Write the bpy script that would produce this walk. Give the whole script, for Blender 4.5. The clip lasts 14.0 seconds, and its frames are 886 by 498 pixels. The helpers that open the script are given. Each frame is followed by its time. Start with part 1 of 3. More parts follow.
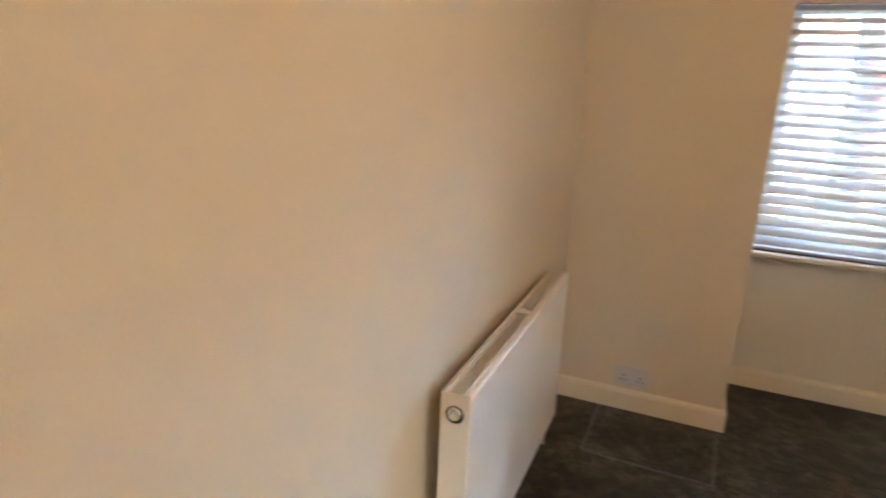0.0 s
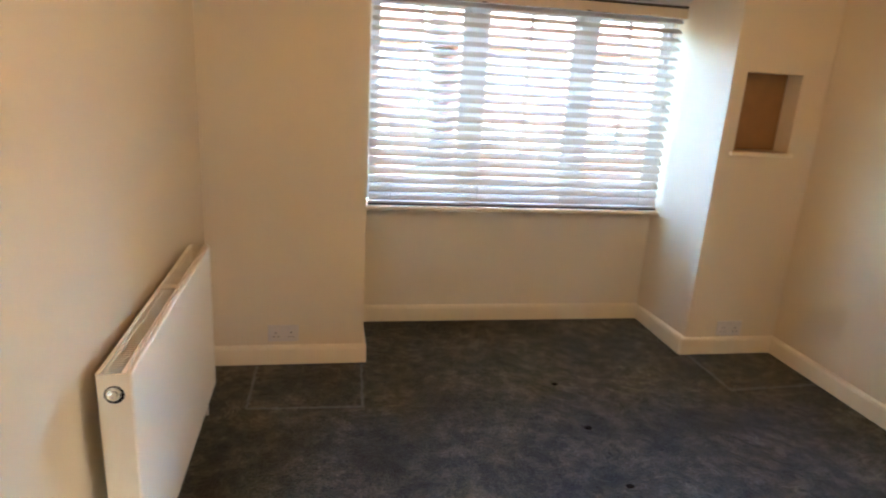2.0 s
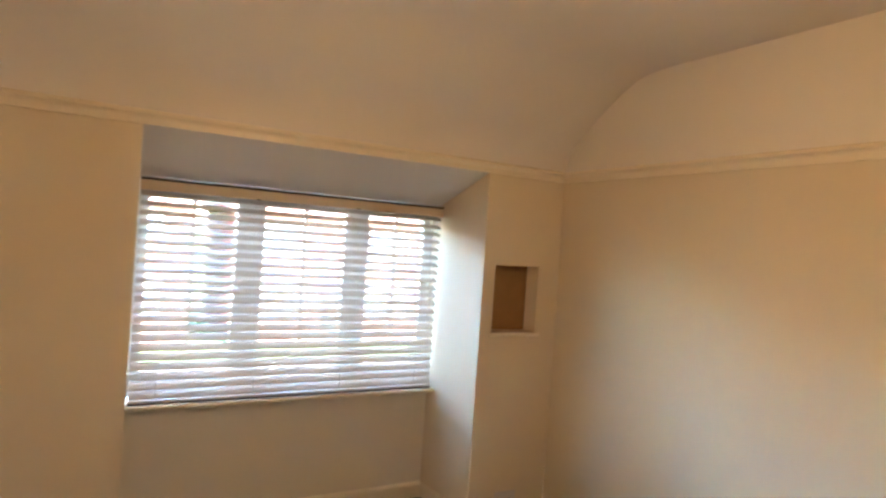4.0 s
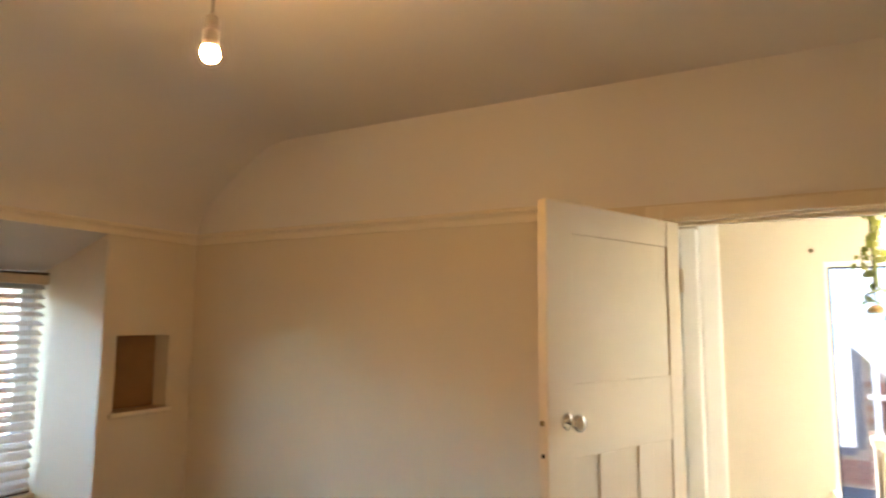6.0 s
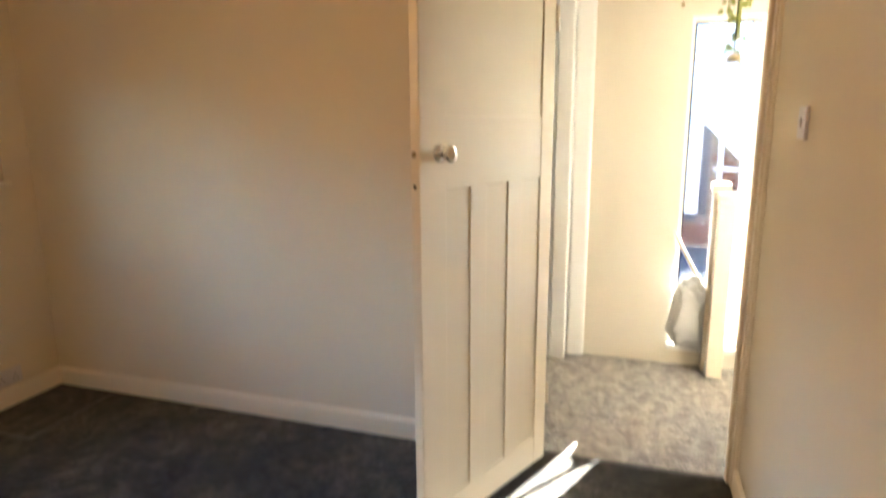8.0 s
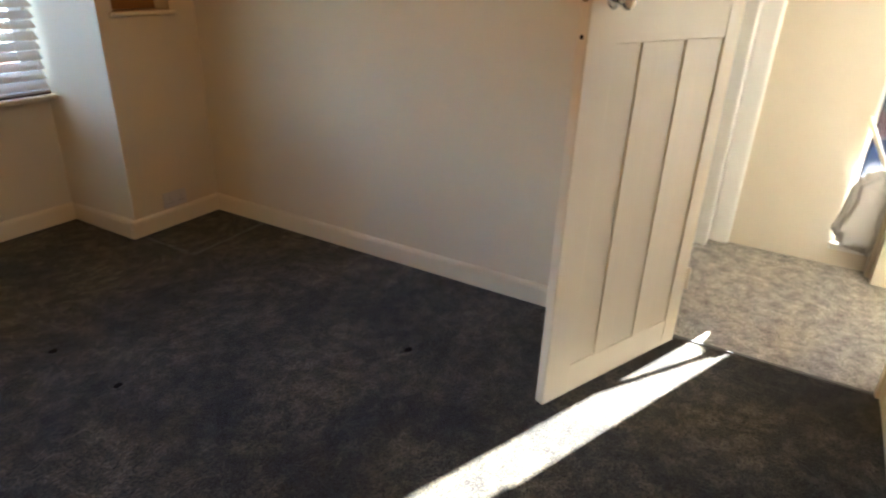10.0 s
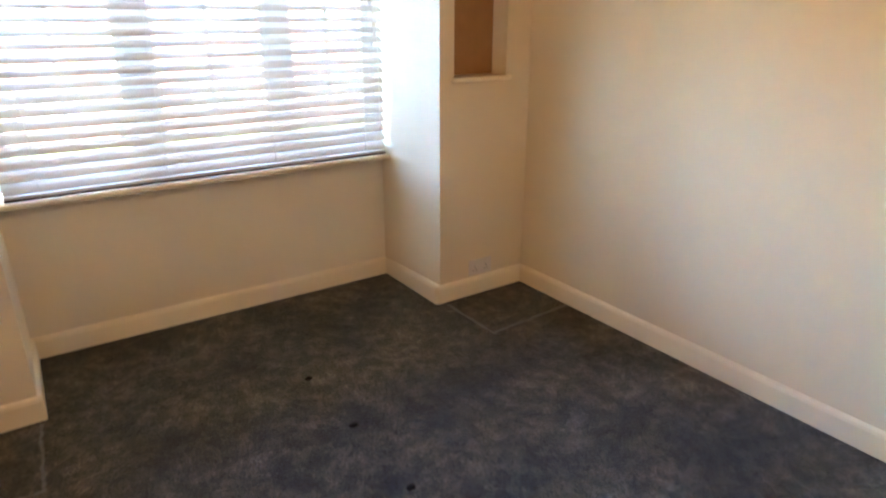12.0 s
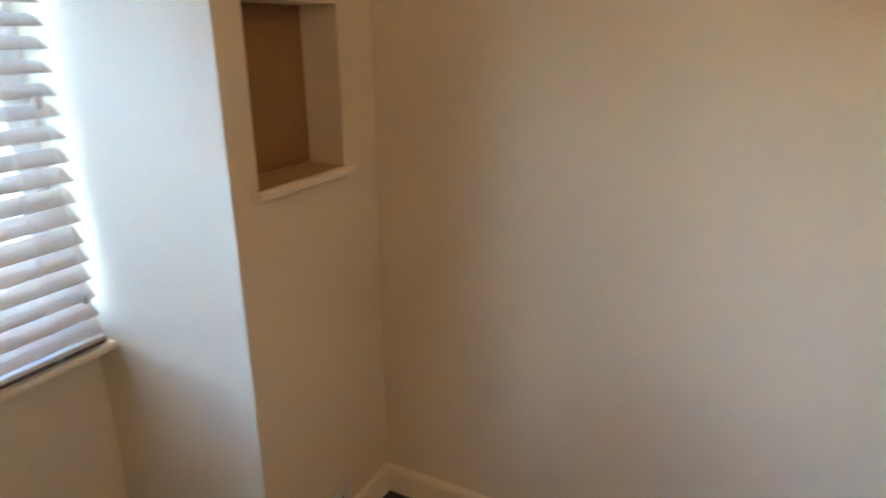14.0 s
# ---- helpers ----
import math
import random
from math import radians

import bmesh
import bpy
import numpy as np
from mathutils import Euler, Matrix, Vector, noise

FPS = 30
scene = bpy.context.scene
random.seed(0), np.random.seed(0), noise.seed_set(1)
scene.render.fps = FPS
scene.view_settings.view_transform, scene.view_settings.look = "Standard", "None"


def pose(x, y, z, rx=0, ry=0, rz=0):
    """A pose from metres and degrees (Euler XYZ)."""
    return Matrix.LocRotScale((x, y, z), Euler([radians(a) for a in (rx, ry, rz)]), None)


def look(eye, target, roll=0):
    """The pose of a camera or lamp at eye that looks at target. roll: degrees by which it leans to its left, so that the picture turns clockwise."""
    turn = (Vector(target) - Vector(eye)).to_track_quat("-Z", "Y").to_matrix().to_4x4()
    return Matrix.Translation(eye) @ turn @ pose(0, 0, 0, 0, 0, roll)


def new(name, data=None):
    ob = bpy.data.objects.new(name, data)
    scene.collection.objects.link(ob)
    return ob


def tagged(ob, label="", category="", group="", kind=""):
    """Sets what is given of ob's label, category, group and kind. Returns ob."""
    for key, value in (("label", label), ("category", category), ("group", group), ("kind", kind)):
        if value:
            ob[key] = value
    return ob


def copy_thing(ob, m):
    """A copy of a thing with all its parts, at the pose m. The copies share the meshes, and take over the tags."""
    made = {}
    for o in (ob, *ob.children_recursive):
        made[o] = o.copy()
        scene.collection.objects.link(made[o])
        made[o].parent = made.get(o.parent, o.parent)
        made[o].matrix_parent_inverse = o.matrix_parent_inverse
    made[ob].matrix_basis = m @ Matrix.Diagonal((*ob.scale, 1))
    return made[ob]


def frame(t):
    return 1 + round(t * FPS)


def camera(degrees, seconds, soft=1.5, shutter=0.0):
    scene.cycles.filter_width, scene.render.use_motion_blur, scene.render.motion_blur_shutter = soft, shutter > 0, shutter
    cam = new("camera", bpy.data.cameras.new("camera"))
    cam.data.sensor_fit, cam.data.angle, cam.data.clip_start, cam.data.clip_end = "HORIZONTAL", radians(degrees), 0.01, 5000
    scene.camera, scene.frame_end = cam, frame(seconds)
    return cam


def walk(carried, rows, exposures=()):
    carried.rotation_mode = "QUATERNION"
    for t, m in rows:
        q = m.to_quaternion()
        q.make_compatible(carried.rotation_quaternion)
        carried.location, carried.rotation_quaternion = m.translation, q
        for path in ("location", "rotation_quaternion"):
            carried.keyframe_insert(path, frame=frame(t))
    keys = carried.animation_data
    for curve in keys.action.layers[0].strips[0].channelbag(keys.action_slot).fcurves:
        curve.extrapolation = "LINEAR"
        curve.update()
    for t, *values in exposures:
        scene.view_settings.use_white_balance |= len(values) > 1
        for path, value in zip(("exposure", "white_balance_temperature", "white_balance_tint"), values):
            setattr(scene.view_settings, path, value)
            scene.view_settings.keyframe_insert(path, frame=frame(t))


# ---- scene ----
cam = camera(71.2, 14.0, soft=2.0, shutter=0.4)
PATH = [
    (0, (1.487, 1.627, 1.423), (0.728, 3.398, 0.888), 2.4),
    (0.5, (1.431, 1.565, 1.444), (1.162, 3.471, 0.901), 2.5),
    (1, (1.461, 1.515, 1.433), (1.467, 3.438, 0.883), 3.0),
    (1.5, (1.503, 1.475, 1.419), (1.663, 3.388, 0.857), 3.1),
    (2, (1.511, 1.439, 1.435), (1.869, 3.326, 0.88), 3.5),
    (2.2, (1.499, 1.446, 1.44), (1.944, 3.313, 0.878), 3.6),
    (4.3, (1.523, 1.378, 1.646), (2.627, 3.044, 1.705), 4.3),
    (4.5, (1.529, 1.42, 1.659), (2.723, 3.021, 1.75), 4.5),
    (5, (1.463, 1.352, 1.614), (2.867, 2.765, 1.789), 2.7),
    (5.5, (1.497, 1.334, 1.617), (3.088, 2.529, 1.822), 1.5),
    (6, (1.512, 1.308, 1.61), (3.257, 2.26, 1.837), 0.5),
    (6.5, (1.543, 1.282, 1.606), (3.382, 2.037, 1.827), -0.3),
    (7, (1.565, 1.28, 1.554), (3.441, 1.958, 1.698), -0.7),
    (7.5, (1.589, 1.297, 1.477), (3.479, 1.937, 1.356), -0.7),
    (8, (1.597, 1.302, 1.408), (3.458, 1.908, 0.997), -0.4),
    (8.2, (1.601, 1.317, 1.4), (3.422, 1.897, 0.811), -0.4),
    (10.3, (1.646, 1.415, 1.369), (3.133, 2.44, 0.51), 2.7),
    (10.5, (1.645, 1.439, 1.374), (3.041, 2.587, 0.52), 2.3),
    (11, (1.689, 1.486, 1.381), (2.818, 2.903, 0.534), 0.9),
    (11.5, (1.745, 1.597, 1.381), (2.765, 3.116, 0.571), 0.2),
    (12, (1.81, 1.885, 1.38), (2.867, 3.432, 0.684), 0.0),
    (12.5, (1.91, 2.19, 1.357), (3.01, 3.737, 0.722), 0.0),
    (13, (2.088, 2.565, 1.385), (3.293, 4.038, 0.771), 0.35),
    (13.5, (2.32, 2.99, 1.435), (3.744, 4.24, 0.79), 0.6),
    (14, (2.544, 3.345, 1.447), (4.221, 4.213, 0.79), 0.0),
]
EXPOSURE = [(0, 6.64, 5000, 7), (0.5, 6.74, 5050, 7), (1, 6.74, 5150, 7), (2.2, 6.74, 5250, 7), (4.3, 6.44, 5670, 9), (5.2, 6.29, 5820, 9), (6.5, 5.99, 5870, 9), (8.2, 6.09, 5650, 9), (10.3, 5.77, 5600, 9), (11.0, 6.74, 5310, 9), (11.6, 7.09, 5310, 9), (12.0, 6.91, 5310, 9), (12.5, 6.56, 5260, 9), (13.5, 6.46, 5260, 9), (14, 6.31, 5260, 9)]
walk(cam, [(t, look(e, a, r)) for t, e, a, r in PATH], exposures=EXPOSURE)

# ---- world, sun, exposure ----
SUN_TRAVEL = Vector((-1.0, 0.40, -0.44)).normalized()
world = bpy.data.worlds.new("sky")
scene.world = world
world.use_nodes = True
wn = world.node_tree
sky = wn.nodes.new("ShaderNodeTexSky")
sky.sky_type = "NISHITA"
sky.sun_disc = False
sky.dust_density = 1.0
sky.sun_elevation = math.asin(-SUN_TRAVEL.z)
sky.sun_rotation = math.atan2(-SUN_TRAVEL.x, -SUN_TRAVEL.y)
sky.ozone_density = 0.7
wn.links.new(sky.outputs[0], wn.nodes["Background"].inputs[0])
wn.nodes["Background"].inputs[1].default_value = 0.15
sun = new("sun", bpy.data.lights.new("sun", "SUN"))
sun.data.energy, sun.data.angle, sun.data.color = 3.2, radians(0.6), (1.0, 0.93, 0.82)
sun.matrix_world = look((20, -8, 12), Vector((20, -8, 12)) + SUN_TRAVEL)
# Added fill lamp, out of view, that brightens the landing and doorway.
landing_fill = new("landing_fill_lamp", bpy.data.lights.new("landing_fill_lamp", "AREA"))
landing_fill.data.shape, landing_fill.data.size, landing_fill.data.size_y = "RECTANGLE", 0.44, 0.62
landing_fill.data.energy, landing_fill.data.color = 0.30, (1.0, 0.97, 0.93)
landing_fill.matrix_world = look((5.34, -0.37, 1.62), (4.2, 0.55, 1.2))
BULB_POWER = 17.5


# ---- materials ----
def material(name, base, rough=0.6, metal=0.0, vary=0.08, scale=6.0, bump=0.0, bump_scale=200.0, tint=None, spec=0.5, coat=0.0):
    """A surface with broad tonal variation and fine relief, in metres."""
    m = bpy.data.materials.new(name)
    m.use_nodes = True
    t = m.node_tree
    b = t.nodes["Principled BSDF"]
    b.inputs["Roughness"].default_value, b.inputs["Metallic"].default_value = rough, metal
    b.inputs["Specular IOR Level"].default_value = spec
    b.inputs["Coat Weight"].default_value = coat
    co = t.nodes.new("ShaderNodeTexCoord")
    n1 = t.nodes.new("ShaderNodeTexNoise")
    n1.inputs["Scale"].default_value, n1.inputs["Detail"].default_value = scale, 6
    t.links.new(co.outputs["Object"], n1.inputs["Vector"])
    ramp = t.nodes.new("ShaderNodeMix")
    ramp.data_type = "RGBA"
    lo = tint or tuple(c * (1 - vary) for c in base)
    ramp.inputs["A"].default_value = (*lo, 1)
    ramp.inputs["B"].default_value = (*base, 1)
    t.links.new(n1.outputs["Fac"], ramp.inputs["Factor"])
    t.links.new(ramp.outputs["Result"], b.inputs["Base Color"])
    if bump:
        n2 = t.nodes.new("ShaderNodeTexNoise")
        n2.inputs["Scale"].default_value, n2.inputs["Detail"].default_value = bump_scale, 3
        t.links.new(co.outputs["Object"], n2.inputs["Vector"])
        bp = t.nodes.new("ShaderNodeBump")
        bp.inputs["Strength"].default_value, bp.inputs["Distance"].default_value = bump, 0.002
        t.links.new(n2.outputs["Fac"], bp.inputs["Height"])
        t.links.new(bp.outputs["Normal"], b.inputs["Normal"])
    return m


def carpet_material(name, gain, spread=1.0, blotch=1.0, green=0.90, blue=0.67):
    m = bpy.data.materials.new(name)
    m.use_nodes = True
    t = m.node_tree
    b = t.nodes["Principled BSDF"]
    b.inputs["Roughness"].default_value = 0.95
    b.inputs["Specular IOR Level"].default_value = 0.1
    b.inputs["Sheen Weight"].default_value = 0.15
    co = t.nodes.new("ShaderNodeTexCoord")

    def noise_at(scale, detail, rough=0.6):
        n = t.nodes.new("ShaderNodeTexNoise")
        n.inputs["Scale"].default_value, n.inputs["Detail"].default_value = scale, detail
        n.inputs["Roughness"].default_value = rough
        t.links.new(co.outputs["Object"], n.inputs["Vector"])
        return n

    tuft, patch, crush = noise_at(110, 7, 0.85), noise_at(2.4, 7, 0.72), noise_at(15, 6, 0.75)
    r1 = t.nodes.new("ShaderNodeValToRGB")
    r1.color_ramp.elements[0].position, r1.color_ramp.elements[0].color = 0.505 - 0.095 * spread, (0.018 * gain, 0.018 * green * gain, 0.018 * blue * gain, 1)
    r1.color_ramp.elements[1].position, r1.color_ramp.elements[1].color = 0.505 + 0.095 * spread, (0.182 * gain, 0.182 * green * gain, 0.182 * blue * gain, 1)
    t.links.new(tuft.outputs["Fac"], r1.inputs[0])
    r2 = t.nodes.new("ShaderNodeValToRGB")
    low, high = 1 - 0.5 * blotch, 1 + 0.28 * blotch
    r2.color_ramp.elements[0].position, r2.color_ramp.elements[0].color = 0.41, (low, low, low, 1)
    r2.color_ramp.elements[1].position, r2.color_ramp.elements[1].color = 0.60, (high, high * 0.97, high * 0.91, 1)
    t.links.new(patch.outputs["Fac"], r2.inputs[0])
    r3 = t.nodes.new("ShaderNodeValToRGB")
    r3.color_ramp.elements[0].position, r3.color_ramp.elements[0].color = 0.515 - 0.085 * spread, (0.55, 0.55, 0.55, 1)
    r3.color_ramp.elements[1].position, r3.color_ramp.elements[1].color = 0.515 + 0.085 * spread, (1.30, 1.29, 1.28, 1)
    t.links.new(crush.outputs["Fac"], r3.inputs[0])
    out = r1.outputs[0]
    for other in (r2, r3):
        mx = t.nodes.new("ShaderNodeMix")
        mx.data_type, mx.blend_type = "RGBA", "MULTIPLY"
        mx.inputs["Factor"].default_value = 1.0
        t.links.new(out, mx.inputs["A"])
        t.links.new(other.outputs[0], mx.inputs["B"])
        out = mx.outputs["Result"]
    t.links.new(out, b.inputs["Base Color"])
    bp = t.nodes.new("ShaderNodeBump")
    bp.inputs["Strength"].default_value, bp.inputs["Distance"].default_value = 0.9, 0.006
    t.links.new(tuft.outputs["Fac"], bp.inputs["Height"])
    t.links.new(bp.outputs["Normal"], b.inputs["Normal"])
    return m


def glass_material(name, tint, ior=1.45):
    m = bpy.data.materials.new(name)
    m.use_nodes = True
    t = m.node_tree
    t.nodes.remove(t.nodes["Principled BSDF"])
    clear, shine, mix, fr = (t.nodes.new("ShaderNode" + k) for k in ("BsdfTransparent", "BsdfGlossy", "MixShader", "Fresnel"))
    clear.inputs["Color"].default_value = (*tint, 1)
    shine.inputs["Roughness"].default_value = 0.02
    fr.inputs["IOR"].default_value = ior
    t.links.new(fr.outputs[0], mix.inputs[0])
    t.links.new(clear.outputs[0], mix.inputs[1])
    t.links.new(shine.outputs[0], mix.inputs[2])
    t.links.new(mix.outputs[0], t.nodes["Material Output"].inputs["Surface"])
    return m


def glow(name, color, strength):
    m = bpy.data.materials.new(name)
    m.use_nodes = True
    b = m.node_tree.nodes["Principled BSDF"]
    b.inputs["Base Color"].default_value = (*color, 1)
    b.inputs["Emission Color"].default_value = (*color, 1)
    b.inputs["Emission Strength"].default_value = strength
    return m


WALL = material("cream_wall_paint", (0.72, 0.645, 0.51), 0.75, vary=0.05, scale=2.0, bump=0.25, bump_scale=140)


def two_tone_paint(name, lower, upper, height):
    """Wall paint of one colour below the picture rail and another above it."""
    m = material(name, lower, 0.75, vary=0.05, scale=2.0, bump=0.25, bump_scale=140)
    t = m.node_tree
    b = t.nodes["Principled BSDF"]
    below = b.inputs["Base Color"].links[0].from_socket
    place, split, over, mix = (t.nodes.new(k) for k in ("ShaderNodeNewGeometry", "ShaderNodeSeparateXYZ", "ShaderNodeMath", "ShaderNodeMix"))
    over.operation = "GREATER_THAN"
    over.inputs[1].default_value = height
    mix.data_type = "RGBA"
    mix.inputs["B"].default_value = (*upper, 1)
    t.links.new(place.outputs["Position"], split.inputs[0])
    t.links.new(split.outputs["Z"], over.inputs[0])
    t.links.new(over.outputs[0], mix.inputs["Factor"])
    t.links.new(below, mix.inputs["A"])
    t.links.new(mix.outputs["Result"], b.inputs["Base Color"])
    return m


ROOM_WALL = two_tone_paint("room_wall_paint", (0.71, 0.605, 0.435), (0.75, 0.70, 0.625), 2.06)
CEIL = material("ceiling_paint", (0.75, 0.695, 0.625), 0.85, vary=0.05, scale=1.5, bump=0.2, bump_scale=90)
TRIM = material("cream_gloss_paint", (0.79, 0.69, 0.52), 0.32, vary=0.05, scale=9, bump=0.12, bump_scale=60)
DOOR = material("cream_door_paint", (0.76, 0.65, 0.46), 0.6, vary=0.06, scale=7, bump=0.15, bump_scale=70)
WHITE = material("white_gloss_paint", (0.82, 0.80, 0.75), 0.35, vary=0.04, scale=10)
UPVC = material("white_upvc", (0.86, 0.85, 0.83), 0.3, vary=0.03, scale=5)
RAD = material("white_radiator_enamel", (0.82, 0.75, 0.63), 0.28, vary=0.02, scale=4)
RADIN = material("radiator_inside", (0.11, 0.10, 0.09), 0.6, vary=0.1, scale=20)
SLAT = material("faux_wood_slat", (0.58, 0.53, 0.48), 0.42, vary=0.04, scale=12, bump=0.1, bump_scale=160)
VALANCE = material("valance_wood", (0.62, 0.50, 0.34), 0.45, vary=0.1, scale=14)
CORD = material("blind_cord", (0.75, 0.72, 0.64), 0.8)
SOCKET = material("socket_plastic", (0.62, 0.57, 0.54), 0.35, vary=0.03)
# Brown that stands for shade in the gaps above and below the blind.
GAP_BROWN = material("dark_brown_gap_shade", (0.085, 0.062, 0.046), 0.6, vary=0.2, scale=20)
DARK = material("dark_gap", (0.010, 0.009, 0.009), 0.9, spec=0.05)
CHROME = material("polished_chrome", (0.75, 0.74, 0.72), 0.13, 1.0, vary=0.04)
BRASS = material("aged_brass", (0.35, 0.26, 0.12), 0.35, 1.0, vary=0.2)
NICHE = material("stained_niche_board", (0.33, 0.17, 0.055), 0.6, vary=0.3, scale=14, bump=0.1)
SHELF = material("varnished_shelf", (0.50, 0.34, 0.17), 0.4, vary=0.2, scale=18)
CARPET = carpet_material("charcoal_carpet", 0.64, 0.6, 1.25, 0.87, 0.60)
# Same pile with a higher gain: the landing's brighter light is in the colour.
CARPET_LANDING = carpet_material("lit_landing_carpet", 4.2, 1.7, 0.25, 0.92, 0.80)
FRAY = material("frayed_carpet_edge", (0.19, 0.185, 0.16), 0.95, vary=0.6, scale=60, bump=0.8, bump_scale=300)
GLASS = glass_material("window_glass", (0.93, 0.95, 0.95))
JARGLASS = glass_material("thin_jar_glass", (0.92, 0.92, 0.90), 1.12)
# Tint added to hold down the brightness of the outdoors behind the pane.
DIMGLASS = glass_material("view_dimming_glass", (0.45, 0.45, 0.455))
HOLDER = material("lampholder_plastic", (0.42, 0.37, 0.31), 0.4)
BULB = glow("lit_bulb", (1.0, 0.54, 0.19), BULB_POWER)
JAR = glow("lit_jar_bulb", (1.0, 0.78, 0.45), 1.0)
IVY = material("ivy_leaf", (0.24, 0.26, 0.03), 0.5, vary=0.5, scale=40)
CLOTH = material("white_cotton", (0.58, 0.56, 0.52), 0.9, vary=0.1, scale=12, bump=0.3, bump_scale=300)
BRICK = material("red_brick", (0.24, 0.115, 0.085), 0.9, vary=0.45, scale=25, bump=0.3, bump_scale=80)
MORTAR = material("mortar", (0.36, 0.32, 0.27), 0.95, vary=0.15, scale=30)
TILE = material("roof_tile", (0.22, 0.10, 0.07), 0.85, vary=0.35, scale=12, bump=0.4, bump_scale=30)
RENDER = material("white_render", (0.82, 0.81, 0.78), 0.9, vary=0.06, scale=2, bump=0.3, bump_scale=60)
SLATE = material("grey_slate", (0.085, 0.088, 0.095), 0.6, vary=0.25, scale=10)
GREYF = material("blue_grey_frame", (0.06, 0.068, 0.09), 0.45, vary=0.1)
PANE = material("far_window_pane", (0.35, 0.40, 0.46), 0.12, vary=0.15)
GRASS = material("lawn_grass", (0.13, 0.19, 0.04), 0.95, vary=0.4, scale=3, bump=0.6, bump_scale=60)
ROAD = material("asphalt", (0.075, 0.075, 0.08), 0.9, vary=0.25, scale=4, bump=0.4, bump_scale=120)
HEDGE = material("hedge_leaf", (0.05, 0.09, 0.02), 0.7, vary=0.5, scale=30)


# ---- mesh helpers ----
def add_box(bm, x0, x1, y0, y1, z0, z1, bevel=0.0, segs=2):
    vs = bmesh.ops.create_cube(bm, size=1.0)["verts"]
    for v in vs:
        v.co = Vector((x0 + (v.co.x + 0.5) * (x1 - x0), y0 + (v.co.y + 0.5) * (y1 - y0), z0 + (v.co.z + 0.5) * (z1 - z0)))
    if bevel:
        es = list({e for v in vs for e in v.link_edges})
        bmesh.ops.bevel(bm, geom=es, offset=bevel, segments=segs, profile=0.5, affect="EDGES")
    return bm


def box(x0, x1, y0, y1, z0, z1, bevel=0.0, segs=2):
    return add_box(bmesh.new(), x0, x1, y0, y1, z0, z1, bevel, segs)


def boxes(*rows, bevel=0.0):
    bm = bmesh.new()
    for r in rows:
        add_box(bm, *r, bevel)
    return bm


def extrude_profile(points, axis, a, b):
    """A prism: the closed profile (in the two other axes) run along axis from a to b."""
    bm = bmesh.new()
    rings = []
    for s in (a, b):
        ring = []
        for p, q in points:
            co = {"x": (s, p, q), "y": (p, s, q), "z": (p, q, s)}[axis]
            ring.append(bm.verts.new(co))
        rings.append(ring)
    bm.faces.new(rings[0])
    bm.faces.new(list(reversed(rings[1])))
    n = len(points)
    for i in range(n):
        bm.faces.new((rings[0][i], rings[1][i], rings[1][(i + 1) % n], rings[0][(i + 1) % n]))
    bmesh.ops.recalc_face_normals(bm, faces=bm.faces)
    return bm


def lathe(profile, segs=24):
    """A turned solid about z: rows of radius and height."""
    bm = bmesh.new()
    rings = []
    for r, z in profile:
        rings.append([bm.verts.new((r * math.cos(2 * math.pi * i / segs), r * math.sin(2 * math.pi * i / segs), z)) for i in range(segs)])
    for lo, hi in zip(rings, rings[1:]):
        for i in range(segs):
            bm.faces.new((lo[i], lo[(i + 1) % segs], hi[(i + 1) % segs], hi[i]))
    bm.faces.new(list(reversed(rings[0])))
    bm.faces.new(rings[-1])
    return bm


def mesh_of(name, bm, mat, smooth=False):
    me = bpy.data.meshes.new(name)
    bm.normal_update()
    bm.to_mesh(me)
    bm.free()
    me.materials.append(mat)
    if smooth:
        for p in me.polygons:
            p.use_smooth = True
    return me


def part(name, bm, mat, parent=None, label="", smooth=False, m=None):
    ob = new(name, mesh_of(name, bm, mat, smooth))
    if m is not None:
        ob.matrix_basis = m
    if parent is not None:
        ob.parent = parent
    return tagged(ob, label)


def thing(name, label, category, m=None, group="", kind=""):
    ob = new(name)
    ob.empty_display_size = 0.05
    if m is not None:
        ob.matrix_basis = m
    return tagged(ob, label, category, group, kind)


def structure(name, bm, mat, label, category, smooth=False):
    return tagged(part(name, bm, mat, None, label, smooth), category=category, kind="structure")


# ---- bedroom plan ----
W, E, S, N, BAY = 0.945, 3.985, 0.90, 4.30, 4.82
BL, BR = 1.676, 3.442
CZ, TOP = 2.577, 2.75

structure("floor", box(W - 0.12, 4.045, S - 0.12, BAY + 0.13, -0.12, 0), CARPET, "dark charcoal cut-pile carpet with crushed patches", "carpet")
structure("wall_west", box(W - 0.12, W, S - 0.12, 5.0, 0, TOP), ROOM_WALL, "cream painted plaster wall behind the radiator", "wall")
structure("wall_south", box(W, E, S - 0.12, S, 0, TOP), ROOM_WALL, "cream painted plaster wall with light switch", "wall")
structure("wall_east", boxes((E, E + 0.12, 1.715, 5.0, 0, TOP), (E, E + 0.12, S - 0.12, 1.715, 2.02, TOP), (E, E + 0.12, S - 0.12, 0.89, 0, 2.02)), ROOM_WALL, "cream painted plaster wall with open doorway", "wall")
nx0, nx1, nz0, nz1, nd = 3.522, 3.833, 1.115, 1.514, 0.118
structure("wall_north", boxes((W, BL, N, 5.0, 0, TOP), (BR, nx0, N, 5.0, 0, TOP), (nx1, E, N, 5.0, 0, TOP), (nx0, nx1, N, 5.0, 0, nz0), (nx0, nx1, N, 5.0, nz1, TOP), (nx0, nx1, N + nd, 5.0, nz0, nz1)), ROOM_WALL, "cream painted wall either side of the window recess", "wall")
